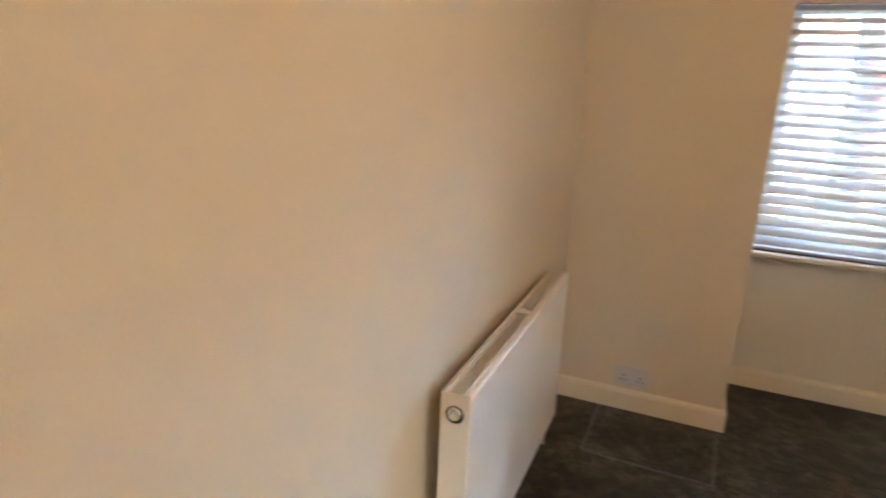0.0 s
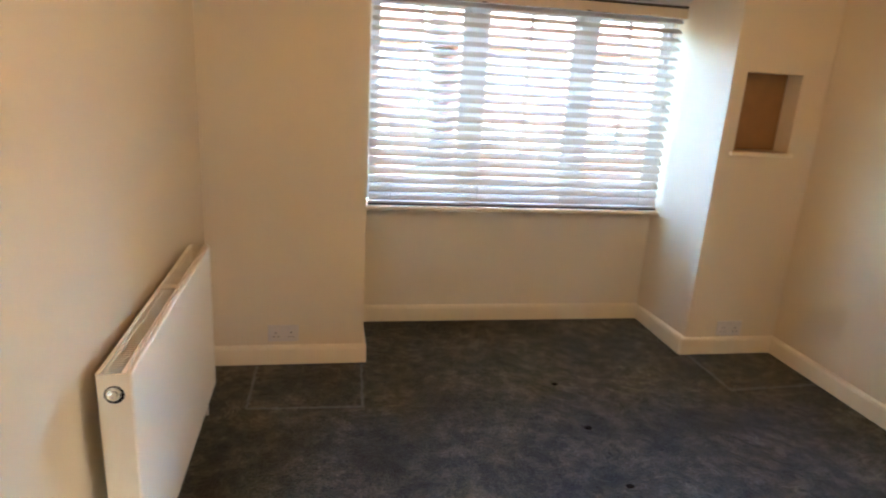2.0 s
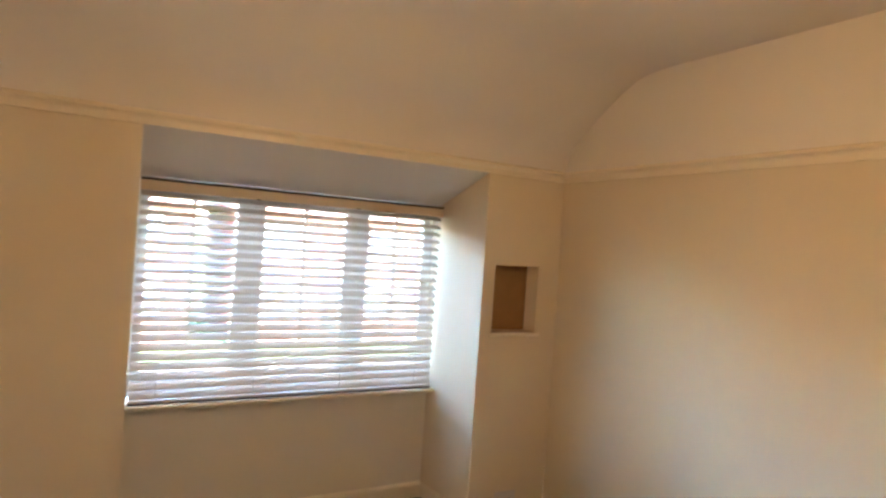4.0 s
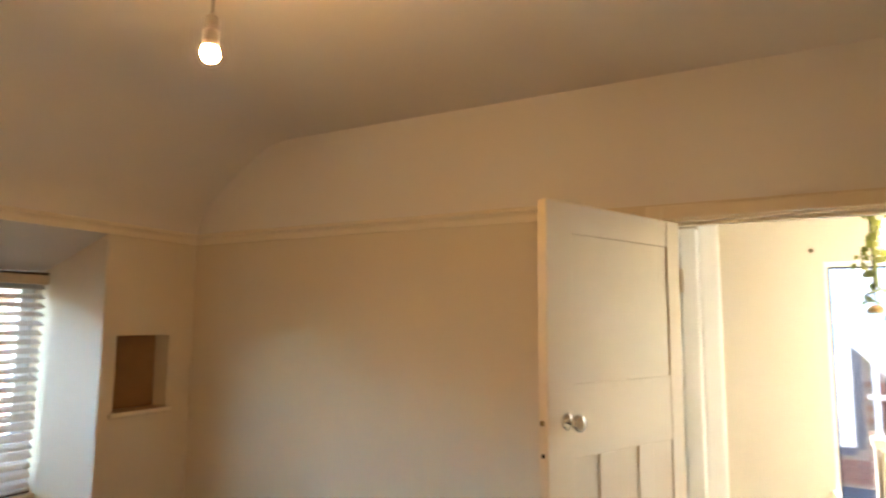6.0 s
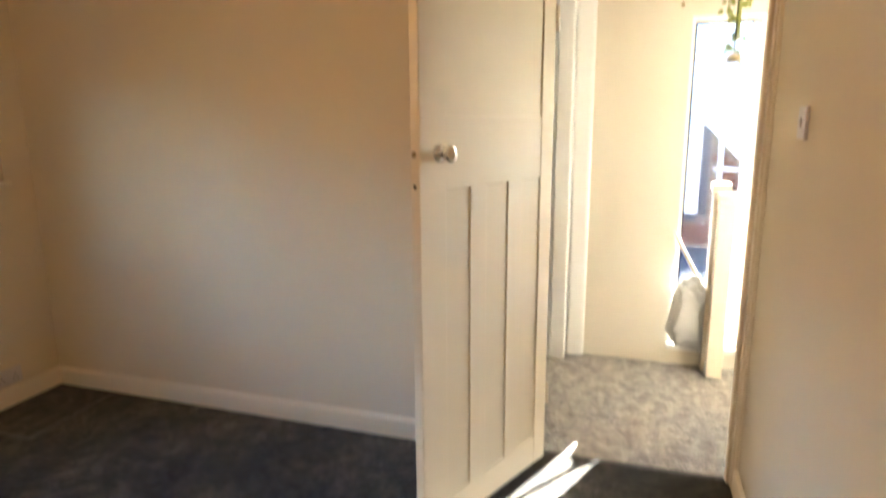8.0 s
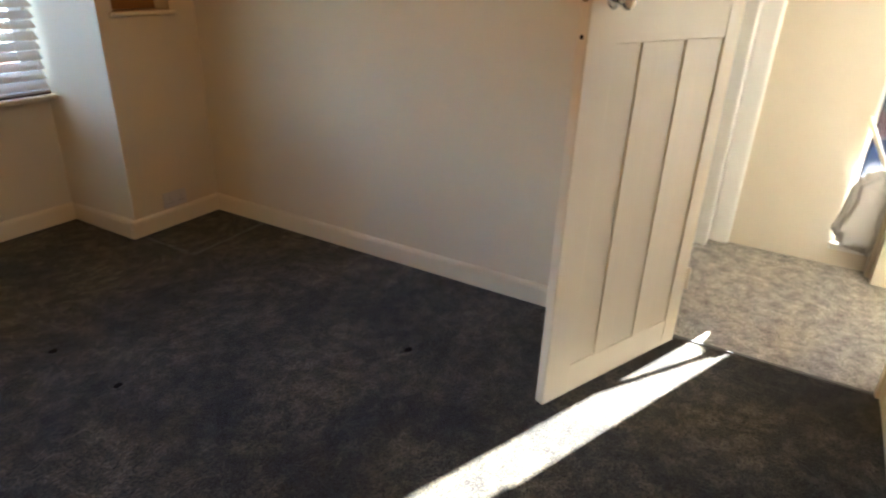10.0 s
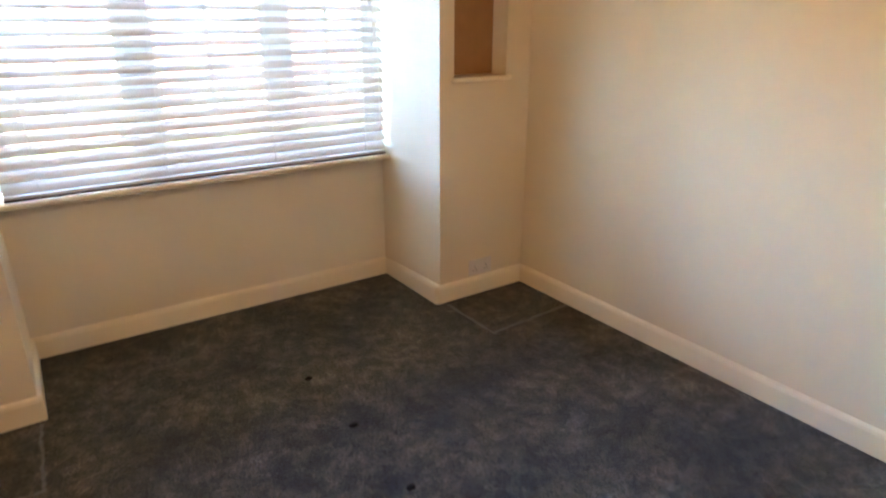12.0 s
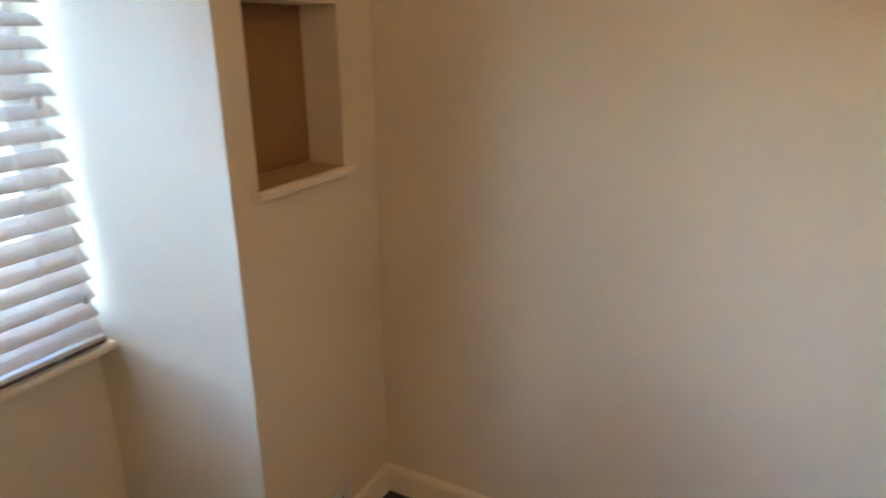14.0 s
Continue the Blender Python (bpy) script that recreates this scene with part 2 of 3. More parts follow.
structure("wall_reveal", extrude_profile([(BR + 0.002, N + 0.002), (BR - 0.027, BAY), (BR - 0.027, 4.998), (BR + 0.002, 4.998)], "z", 0, TOP), ROOM_WALL, "cream painted splayed side of the window recess", "wall")
structure("wall_bay", boxes((BL, BR, BAY, 5.0, 0, 0.70), (BL, BR, BAY, 5.0, 1.84, TOP)), WALL, "cream painted wall below the bay window", "wall")
structure("bay_soffit", extrude_profile([(N, 2.035), (BAY, 1.84), (BAY, 1.94), (N + 0.1, TOP), (N, TOP)], "x", BL, BR), CEIL, "sloping white plaster soffit over the window recess", "soffit")
cove = [(N, 2.05), (N - 0.005, 2.12), (N - 0.03, 2.19), (N - 0.10, 2.27), (N - 0.20, 2.345), (N - 0.32, 2.43), (N - 0.43, 2.50), (N - 0.53, 2.548), (N - 0.63, 2.57), (N - 0.74, CZ), (S, CZ), (S, TOP), (N, TOP)]
structure("ceiling", extrude_profile(cove, "x", W, E), CEIL, "white painted ceiling sloping down towards the window", "ceiling", smooth=True).data.set_sharp_from_angle(angle=radians(32))

# picture rails
def rail_profile(sign, at):
    return [(at, 2.03), (at - sign * 0.012, 2.03), (at - sign * 0.014, 2.055), (at - sign * 0.022, 2.066), (at - sign * 0.034, 2.072), (at - sign * 0.036, 2.084), (at - sign * 0.028, 2.09), (at, 2.092)]


rails = thing("picture_rail", "cream painted moulded picture rail round the room", "picture rail", kind="structure")
part("rail", extrude_profile(rail_profile(1, N), "x", W, E), TRIM, rails)
part("rail", extrude_profile(rail_profile(1, E), "y", 2.12, N), TRIM, rails)
part("rail", extrude_profile(rail_profile(-1, S), "x", W, E), TRIM, rails)
part("rail", extrude_profile(rail_profile(-1, W), "y", S, N), TRIM, rails)

# skirting
def skirt_profile(sign, at, deep=0.016):
    return [(at, 0), (at - sign * deep, 0), (at - sign * deep, 0.078), (at - sign * (deep - 0.004), 0.09), (at - sign * (deep - 0.012), 0.097), (at, 0.098)]


skirt = thing("baseboard", "cream painted wooden skirting board round the room", "skirting board", kind="structure")
part("board", extrude_profile(skirt_profile(1, N), "x", W, BL + 0.016), TRIM, skirt)
part("board", extrude_profile(skirt_profile(1, N), "x", BR - 0.026, E), TRIM, skirt)
part("board", extrude_profile(skirt_profile(1, BAY), "x", BL, BR), TRIM, skirt)
part("board", extrude_profile(skirt_profile(-1, BL), "y", N - 0.004, BAY), TRIM, skirt)
part("board", extrude_profile(skirt_profile(1, BR, 0.032), "y", N - 0.004, BAY), TRIM, skirt)
part("board", extrude_profile(skirt_profile(1, E), "y", 1.757, N), TRIM, skirt)
part("board", extrude_profile(skirt_profile(-1, W), "y", S, N), TRIM, skirt)
part("board", extrude_profile(skirt_profile(-1, S), "x", W, E), TRIM, skirt)

# ---- door frame and leaf ----
frame_1 = thing("door_frame", "cream painted wooden door lining and architrave", "door frame", kind="structure")
DS, DN = 0.92, 1.685
part("jamb", box(E - 0.005, E + 0.125, DS - 0.03, DS, 0, 1.99, 0.003), TRIM, frame_1)
part("jamb", box(E - 0.005, E + 0.125, DN, DN + 0.03, 0, 1.99, 0.003), TRIM, frame_1)
part("head", box(E - 0.005, E + 0.125, DS - 0.03, DN + 0.03, 1.99, 2.02, 0.003), TRIM, frame_1)
part("stop", box(E + 0.035, E + 0.075, DS, DS + 0.013, 0, 1.978, 0.003), TRIM, frame_1)
part("stop", box(E + 0.035, E + 0.075, DN - 0.013, DN, 0, 1.978, 0.003), TRIM, frame_1)
part("stop", box(E + 0.035, E + 0.075, DS, DN, 1.978, 1.99, 0.003), TRIM, frame_1)
for y0, y1 in ((S - 0.01, DS - 0.008), (DN + 0.008, DN + 0.07)):
    part("architrave", box(E - 0.022, E, y0, y1, 0, 2.05, 0.006), TRIM, frame_1)
part("architrave", box(E - 0.022, E, DS - 0.008, DN + 0.008, 1.998, 2.05, 0.006), TRIM, frame_1)
for y0, y1 in ((DS - 0.07, DS - 0.008), (DN + 0.008, DN + 0.07)):
    part("architrave", box(E + 0.12, E + 0.138, y0, y1, 0, 2.05, 0.006), WHITE, frame_1)
part("architrave", box(E + 0.12, E + 0.138, DS - 0.008, DN + 0.008, 1.998, 2.05, 0.006), WHITE, frame_1)

LEAF_W, LEAF_T = 0.745, 0.036
hinge, free = Vector((3.992, 1.640)), Vector((3.306, 1.929))
ang = math.degrees(math.atan2(hinge.y - free.y, hinge.x - free.x))
# local x runs from the free edge to the hinge; local -y faces the bedroom's south side
leaf = thing("door_1", "open cream painted four-panel door with chrome knob", "door", pose(free.x, free.y, 0, 0, 0, ang), kind="structure")
z0, z1 = 0.012, 1.985
P = [(0.121, 0.243), (0.331, 0.456), (0.541, 0.663)]
for x0, x1 in ((0, P[0][0]), (P[2][1], LEAF_W)):
    part("stile", box(x0, x1, 0, LEAF_T, z0, z1, 0.004), DOOR, leaf)
for a, b in ((z0, 0.13), (1.19, 1.416), (1.885, z1)):
    part("rail", box(P[0][0] - 0.0015, P[2][1] + 0.0015, 0.0015, LEAF_T - 0.0015, a, b, 0.003), DOOR, leaf)
for x0, x1 in ((P[0][1], P[1][0]), (P[1][1], P[2][0])):
    part("muntin", box(x0, x1, 0.0015, LEAF_T - 0.0015, 0.1285, 1.1915, 0.003), DOOR, leaf)
for (x0, x1), (a, b) in [(p, (0.13, 1.19)) for p in P] + [((P[0][0], P[2][1]), (1.416, 1.885))]:
    part("panel", box(x0 - 0.004, x1 + 0.004, 0.0065, LEAF_T - 0.0065, a - 0.004, b + 0.004), DOOR, leaf)
knob_profile = [(0.006, 0.0), (0.009, 0.004), (0.009, 0.028), (0.014, 0.031), (0.024, 0.036), (0.0275, 0.044), (0.0265, 0.052), (0.021, 0.058), (0.008, 0.060)]
rose_profile = [(0.026, 0), (0.027, 0.003), (0.022, 0.007), (0.012, 0.010), (0.010, 0.012)]
for y, rx in ((0, 90), (LEAF_T, -90)):
    k = part("door_knob", lathe(knob_profile, 28), CHROME, leaf, "polished chrome door knob", True, pose(0.087, y, 1.306, rx))
    part("rose", lathe(rose_profile, 28), CHROME, k, "round chrome rose", True)
part("latch_plate", box(-0.0015, 0.001, 0.008, 0.028, 1.255, 1.34, 0.0005), DOOR, leaf, "painted-over latch plate on the edge")
part("latch_bolt", box(-0.010, 0, 0.011, 0.024, 1.298, 1.314, 0.003), BRASS, leaf)
part("key_slot", box(-0.0035, 0, 0.013, 0.023, 1.205, 1.217, 0.001), DARK, leaf)
for hz in (0.25, 1.72):
    part("hinge", lathe([(0.006, 0), (0.007, 0.003), (0.007, 0.087), (0.006, 0.09)], 12), TRIM, leaf, "", True, pose(LEAF_W + 0.004, -0.004, hz))

# ---- radiator ----
def radiator():
    r = thing("radiator", "white double-panel radiator with slotted top grille on the wall", "radiator", pose(1.065, 2.812, 0, 0, 0, 0.9) @ pose(-1.065, -2.812, 0))
    x0, x1, y0, y1, a, b = 0.990, 1.065, 2.812, 3.875, 0.13, 0.729
    part("front_panel", box(x1 - 0.018, x1, y0 + 0.002, y1 - 0.002, a, b - 0.003, 0.0085, 4), RAD, r)
    part("back_panel", box(x0, x0 + 0.012, y0 + 0.004, y1 - 0.004, a, b - 0.012, 0.005), RAD, r)
    for u0, u1 in ((y0, y0 + 0.0015), (y1 - 0.0015, y1)):
        part("end_cover", box(x0, x1 - 0.003, u0, u1 + 0.0, a + 0.01, b, 0.0006), RAD, r)
    g = bmesh.new()
    for u in (x0 + 0.004, x1 - 0.017):
        add_box(g, u - 0.004, u + 0.006, y0, y1, b - 0.007, b)
    n = 92
    for i in range(n + 1):
        y = y0 + 0.004 + (y1 - y0 - 0.008) * i / n
        add_box(g, x0 + 0.006, x1 - 0.016, y - 0.0017, y + 0.0017, b - 0.0016, b - 0.0006)
    for u in (0.55,):
        y = y0 + (y1 - y0) * u
        add_box(g, x0 + 0.004, x1 - 0.014, y - 0.016, y + 0.016, b - 0.005, b + 0.0005)
    part("top_grille", g, RAD, r, "slotted white steel grille")
    # Fins below the grille, coloured much darker than the enamel.
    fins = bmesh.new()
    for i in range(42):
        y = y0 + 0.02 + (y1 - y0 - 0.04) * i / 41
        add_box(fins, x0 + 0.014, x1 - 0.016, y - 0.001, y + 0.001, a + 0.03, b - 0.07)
    part("convector_fins", fins, RADIN, r, "near-black convector fins")
    plug = part("blanking_plug", lathe([(0.017, 0), (0.018, 0.003), (0.016, 0.006), (0.010, 0.006), (0.010, 0.002), (0.001, 0.002)], 24), CHROME, r, "round chrome blanking plug", True, pose((x0 + x1) / 2 - 0.002, y0 - 0.0005, b - 0.05, 90))
    part("plug_hole", lathe([(0.0225, 0), (0.0225, 0.0012), (0.001, 0.0012)], 24), DARK, r, "", True, pose((x0 + x1) / 2 - 0.001, y0 + 0.0002, b - 0.053, 90))
    for y in (y0 + 0.15, y1 - 0.15):
        part("wall_bracket", box(W, x0 + 0.002, y - 0.02, y + 0.02, 0.2, 0.66, 0.002), RAD, r)
    for y in (y0 + 0.03, y1 - 0.03):
        part("pipe", lathe([(0.0075, 0), (0.0075, a + 0.02)], 12), RAD, r, "white painted copper pipe", True, pose((x0 + x1) / 2, y, 0))
    return r


radiator()

# ---- sockets and switch ----
def socket_double(x, z, m):
    s = thing("socket_outlet", "white plastic double wall socket above the skirting", "wall socket", m)
    part("plate", box(-0.073, 0.073, -0.009, 0, -0.043, 0.043, 0.003), SOCKET, s)
    for cx in (-0.036, 0.036):
        part("rocker_switch", box(cx - 0.006, cx + 0.006, -0.0125, -0.008, 0.012, 0.032, 0.001), SOCKET, s)
        for dx, dz, w, h in ((0, 0.004, 0.0045, 0.008), (-0.011, -0.017, 0.007, 0.0045), (0.011, -0.017, 0.007, 0.0045)):
            part("pin_slot", box(cx + dx - w / 2, cx + dx + w / 2, -0.0098, -0.008, dz - h / 2, dz + h / 2), DARK, s)
    return s


socket_double(0, 0, pose(1.29, N, 0.162))
socket_double(0, 0, pose(3.695, N, 0.150))
sw = thing("light_switch", "white plastic light switch on the cream wall", "light switch", pose(3.505, S, 1.392, 0, 0, 180))
part("plate", box(-0.043, 0.043, -0.010, 0, -0.043, 0.043, 0.003), SOCKET, sw)
part("rocker", box(-0.006, 0.006, -0.015, -0.009, -0.012, 0.012, 0.002), SOCKET, sw)

# ---- niche ----
niche = thing("wall_niche", "small wall niche with brown stained back and cream sill", "wall niche", pose(0, 0, 0))
part("back_board", box(nx0 + 0.001, nx1 - 0.001, N + nd - 0.008, N + nd, nz0 + 0.012, nz1 - 0.001), NICHE, niche, "brown stained back board")
part("sill", box(nx0 - 0.022, nx1 + 0.022, N - 0.022, N, nz0 - 0.012, nz0 + 0.010, 0.005), TRIM, niche)
part("shelf", box(nx0 + 0.001, nx1 - 0.001, N, N + nd - 0.008, nz0, nz0 + 0.010), SHELF, niche, "tan varnished shelf")

# ---- bay window and blind ----
def bay_window():
    w = thing("window_1", "white three-light casement window with glazing bars", "window", kind="structure")
    y0, y1, a, b = BAY + 0.06, BAY + 0.125, 0.72, 1.84
    part("window_frame", boxes((BL, BR, y0, y1, a, a + 0.05), (BL, BR, y0, y1, b - 0.05, b), (BL, BL + 0.05, y0, y1, a + 0.05, b - 0.05), (BR - 0.05, BR, y0, y1, a + 0.05, b - 0.05), bevel=0.003), UPVC, w)
    marks = (BL, 2.278, 2.905, BR)
    for x in marks[1:3]:
        part("mullion", box(x - 0.04, x + 0.04, y0 + 0.001, y1 - 0.001, a + 0.049, b - 0.049, 0.003), UPVC, w)
    for i in range(3):
        u0 = marks[i] + (0.05 if i == 0 else 0.04)
        u1 = marks[i + 1] - (0.05 if i == 2 else 0.04)
        s = part("sash", boxes((u0, u1, y0 + 0.01, y1 + 0.01, a + 0.05, a + 0.09), (u0, u1, y0 + 0.01, y1 + 0.01, b - 0.09, b - 0.05), (u0, u0 + 0.035, y0 + 0.01, y1 + 0.01, a + 0.09, b - 0.09), (u1 - 0.035, u1, y0 + 0.01, y1 + 0.01, a + 0.09, b - 0.09), bevel=0.002), UPVC, w)
        part("glazing_bar", box((u0 + u1) / 2 - 0.009, (u0 + u1) / 2 + 0.009, y0 + 0.022, y0 + 0.05, a + 0.09, b - 0.09), UPVC, s)
        p = part("pane", box(u0 + 0.03, u1 - 0.03, y0 + 0.034, y0 + 0.038, a + 0.085, b - 0.085), GLASS, s)
        p.visible_shadow = False
    part("window_sill", box(BL, BR, BAY - 0.080, BAY + 0.06, 0.682, 0.702, 0.006), TRIM, w)


bay_window()


def venetian_blind():
    v = thing("venetian_blind", "lowered off-white wooden venetian blind, slats half open", "blind", pose(0, 0, 0))
    x0, x1, yc = 1.710, 3.397, BAY - 0.052
    part("headrail", box(x0, x1, yc - 0.028, yc + 0.028, 1.790, 1.838, 0.003), SLAT, v)
    part("valance", box(x0 - 0.004, x1 + 0.004, yc - 0.044, yc - 0.033, 1.776, 1.826, 0.003), VALANCE, v, "pale wood valance strip")
    # Backing and top line are coloured dark to draw the valance's shaded gap.
    part("valance_backing", box(x0 - 0.002, x1 + 0.002, yc - 0.036, yc - 0.029, 1.776, 1.839), DARK, v, "valance backing blackened for the shaded gap")
    part("valance_gap_line", box(x0 - 0.004, x1 + 0.004, yc - 0.046, yc - 0.033, 1.832, 1.839, 0.002), GAP_BROWN, v, "thin dark line standing for the gap above the valance")
    for x in (x0 + 0.56, x1 - 0.56):
        part("tape_clip", box(x - 0.012, x + 0.012, yc - 0.047, yc - 0.043, 1.775, 1.781, 0.001), DARK, v)
    part("bottom_rail", box(x0, x1, yc - 0.026, yc + 0.026, 0.720, 0.733, 0.004), SLAT, v)
    # Shade between bottom rail and sill, put in as a dark strip.
    part("sill_gap_shade", box(x0, x1, yc - 0.024, yc + 0.024, 0.7105, 0.7205, 0.002), GAP_BROWN, v, "dark strip standing for the shaded gap under the blind")
    curved = [(-0.026, -0.0016), (-0.012, 0.0008), (0.0, 0.0016), (0.012, 0.0008), (0.026, -0.0016), (0.026, 0.0010), (0.012, 0.0034), (0.0, 0.0042), (-0.012, 0.0034), (-0.026, 0.0010)]
    bm = extrude_profile(curved, "x", x0, x1)
    me = mesh_of("slat", bm, SLAT)
    n, lo, hi = 22, 0.757, 1.764
    for i in range(n):
        z = lo + (hi - lo) * i / (n - 1)
        ob = new("slat", me)
        ob.matrix_basis = pose(0, yc + random.uniform(-0.001, 0.001), z, 29 + 17 * min(1.0, max(0.0, (1.22 - z) / 0.3)) + random.uniform(-1.2, 1.2), random.uniform(-0.05, 0.05), 0)
        ob.parent = v
    for x in (x0 + 0.12, x0 + 0.60, x1 - 0.60, x1 - 0.12):
        part("ladder_cord", boxes((x - 0.001, x + 0.001, yc - 0.027, yc - 0.0255, 0.715, 1.79), (x - 0.001, x + 0.001, yc + 0.0255, yc + 0.027, 0.715, 1.79)), CORD, v)
    for x, z in ((x1 - 0.05, 1.32), (x1 - 0.035, 0.86)):
        c = part("pull_cord", box(x - 0.001, x + 0.001, yc - 0.036, yc - 0.034, z, 1.785), CORD, v)
        part("tassel", lathe([(0.003, 0.03), (0.007, 0.012), (0.008, 0.0), (0.005, -0.006)], 12), SLAT, c, "", True, pose(x, yc - 0.035, z - 0.02))


venetian_blind()

# ---- pendant ----
def pendant():
    px, py, pz = 2.43, 2.41, 2.2
    p = thing("pendant_light", "bare lit bulb on a white flex and lampholder", "pendant light", pose(px, py, CZ))
    part("ceiling_rose", lathe([(0.004, -0.028), (0.012, -0.026), (0.030, -0.016), (0.038, -0.004), (0.038, 0)], 28), HOLDER, p, "", True)
    part("flex", lathe([(0.0032, pz + 0.09 - CZ), (0.0032, -0.02)], 10), HOLDER, p, "", True)
    part("lampholder", lathe([(0.0165, 0.0155), (0.0178, 0.0165), (0.0175, 0.025), (0.0175, 0.052), (0.0155, 0.0535), (0.0155, 0.0565), (0.0172, 0.058), (0.0172, 0.080), (0.014, 0.087), (0.006, 0.092)], 24), HOLDER, p, "white lampholder", True, pose(0, 0, pz - CZ))
    part("bulb", lathe([(0.001, -0.0215), (0.009, -0.020), (0.0155, -0.015), (0.0200, -0.006), (0.0208, 0.002), (0.0185, 0.012), (0.0150, 0.019), (0.0130, 0.025)], 24), BULB, p, "glowing frosted bulb", True, pose(0, 0, pz - CZ))


pendant()

# ---- carpet cuts and marks ----
def seam(points, width, name, label):
    bm = bmesh.new()
    rng = random.Random(len(points))
    for (xa, ya), (xb, yb) in zip(points, points[1:]):
        n = int(math.hypot(xb - xa, yb - ya) / 0.005)
        for i in range(n):
            t = (i + rng.random()) / n
            x, y = xa + (xb - xa) * t + rng.uniform(-0.004, 0.004), ya + (yb - ya) * t + rng.uniform(-0.004, 0.004)
            s = width * rng.uniform(0.15, 0.45)
            add_box(bm, x - s, x + s, y - s, y + s, -0.002, rng.uniform(0.001, 0.004))
    tagged(part(name, bm, FRAY, None, label), category="carpet seam", kind="stuff")


seam([(1.165, 4.28), (1.165, 3.875), (1.655, 3.86), (1.668, 4.27)], 0.013, "carpet_seam", "frayed pale cut line in the dark carpet")
seam([(3.462, 4.27), (3.462, 3.885), (3.965, 3.91)], 0.013, "carpet_seam", "frayed pale cut line in the dark carpet")
for x, y in ((2.592, 4.004), (2.604, 3.620), (2.609, 3.231), (3.352, 2.508)):
    bm = lathe([(0.019, -0.004), (0.017, 0.0015), (0.008, 0.0022), (0.001, 0.002)], 11)
    for vv in bm.verts:
        vv.co.x *= 1 + 0.25 * noise.noise(vv.co * 90)
        vv.co.y *= 0.8 + 0.25 * noise.noise(vv.co * 70 + Vector((x, y, 0)))
    tagged(part("carpet_hole", bm, DARK, None, "small dark hole worn in the carpet", False, pose(x, y, 0)), category="carpet hole", group="holes in the carpet")

# ---- landing ----
LX, LN, LC = 5.25, 2.9, 2.245
structure("floor_landing", box(4.045, LX + 0.13, -0.8, LN + 0.12, -0.12, -0.001), CARPET_LANDING, "cut-pile landing carpet coloured lighter for the strong light", "carpet")
structure("carpet_joint", box(4.036, 4.054, DS, DN, -0.01, 0.004, 0.002), FRAY, "worn carpet joint in the doorway", "carpet joint")
wy0, wy1, wz0, wz1 = 0.745, 1.108, 0.13, 1.925
# The opening at y -0.62 to -0.12 is unseen, added to admit fill light.
structure("wall_landing_east", boxes((LX, LX + 0.13, wy1, LN + 0.12, 0, 2.4), (LX, LX + 0.13, -0.12, wy0, 0, 2.4), (LX, LX + 0.13, -0.8, -0.62, 0, 2.4), (LX, LX + 0.13, -0.62, -0.12, 0, 1.28), (LX, LX + 0.13, -0.62, -0.12, 1.96, 2.4), (LX, LX + 0.13, wy0, wy1, 0, wz0), (LX, LX + 0.13, wy0, wy1, wz1, 2.4)), WALL, "cream painted landing wall with tall window", "wall")
structure("wall_landing_north", box(E + 0.12, LX, LN, LN + 0.12, 0, 2.4), WALL, "cream painted wall at the end of the landing", "wall")
structure("wall_landing_south", box(E, LX + 0.13, -0.92, -0.8, 0, 2.4), WALL, "cream painted landing wall", "wall")
structure("wall_landing_west", box(E, E + 0.12, -0.8, S - 0.12, 0, 2.4), WALL, "cream painted landing wall", "wall")
structure("ceiling_landing", box(E + 0.12, LX + 0.13, -0.92, LN + 0.12, LC, LC + 0.1), CEIL, "white painted landing ceiling", "ceiling")
# Added white box: the bright light on this strip of wall, put into colour.
structure("lit_corner_strip", box(LX - 0.045, LX, 1.595, 1.70, 0, LC, 0.018, 3), WHITE, "white strip added for the brightly lit landing corner", "boxing")
d2 = thing("door_2", "closed white painted door and casing on the landing", "door", kind="structure")
part("architrave", box(LX - 0.13, LX, 1.700, 1.785, 0, 2.12, 0.006), WHITE, d2)
part("architrave", box(LX - 0.13, LX, 2.545, 2.63, 0, 2.12, 0.006), WHITE, d2)
part("architrave", box(LX - 0.13, LX, 1.785, 2.545, 1.98, 2.12, 0.006), WHITE, d2)
part("leaf", box(LX - 0.12, LX - 0.08, 1.787, 2.543, 0.01, 1.978, 0.003), WHITE, d2)
w2 = thing("window_2", "tall narrow white landing window with glazing bars", "window", kind="structure")
fx0, fx1 = LX + 0.02, LX + 0.085
part("window_frame", boxes((fx0, fx1, wy0, wy1, wz0, wz0 + 0.05), (fx0, fx1, wy0, wy1, wz1 - 0.03, wz1), (fx0, fx1, wy0, wy0 + 0.065, wz0 + 0.05, wz1 - 0.03), (fx0, fx1, wy1 - 0.02, wy1, wz0 + 0.05, wz1 - 0.03), bevel=0.003), UPVC, w2)
part("gasket", boxes((fx0 - 0.002, fx0 + 0.02, wy1 - 0.026, wy1 - 0.019, wz0 + 0.05, wz1 - 0.03), (fx0 - 0.002, fx0 + 0.02, wy0 + 0.03, wy1 - 0.026, wz1 - 0.036, wz1 - 0.029)), DARK, w2, "dark rubber gasket")
pn = part("pane", box(fx0 + 0.030, fx0 + 0.034, wy0 + 0.02, wy1 - 0.015, wz0 + 0.04, wz1 - 0.025), DIMGLASS, w2, "pane tinted to dim the bright view outside")
pn.visible_shadow = False
part("window_sill", box(LX - 0.035, fx0, wy0 - 0.02, wy1 + 0.02, wz0 - 0.035, wz0 - 0.002, 0.005), WHITE, w2)


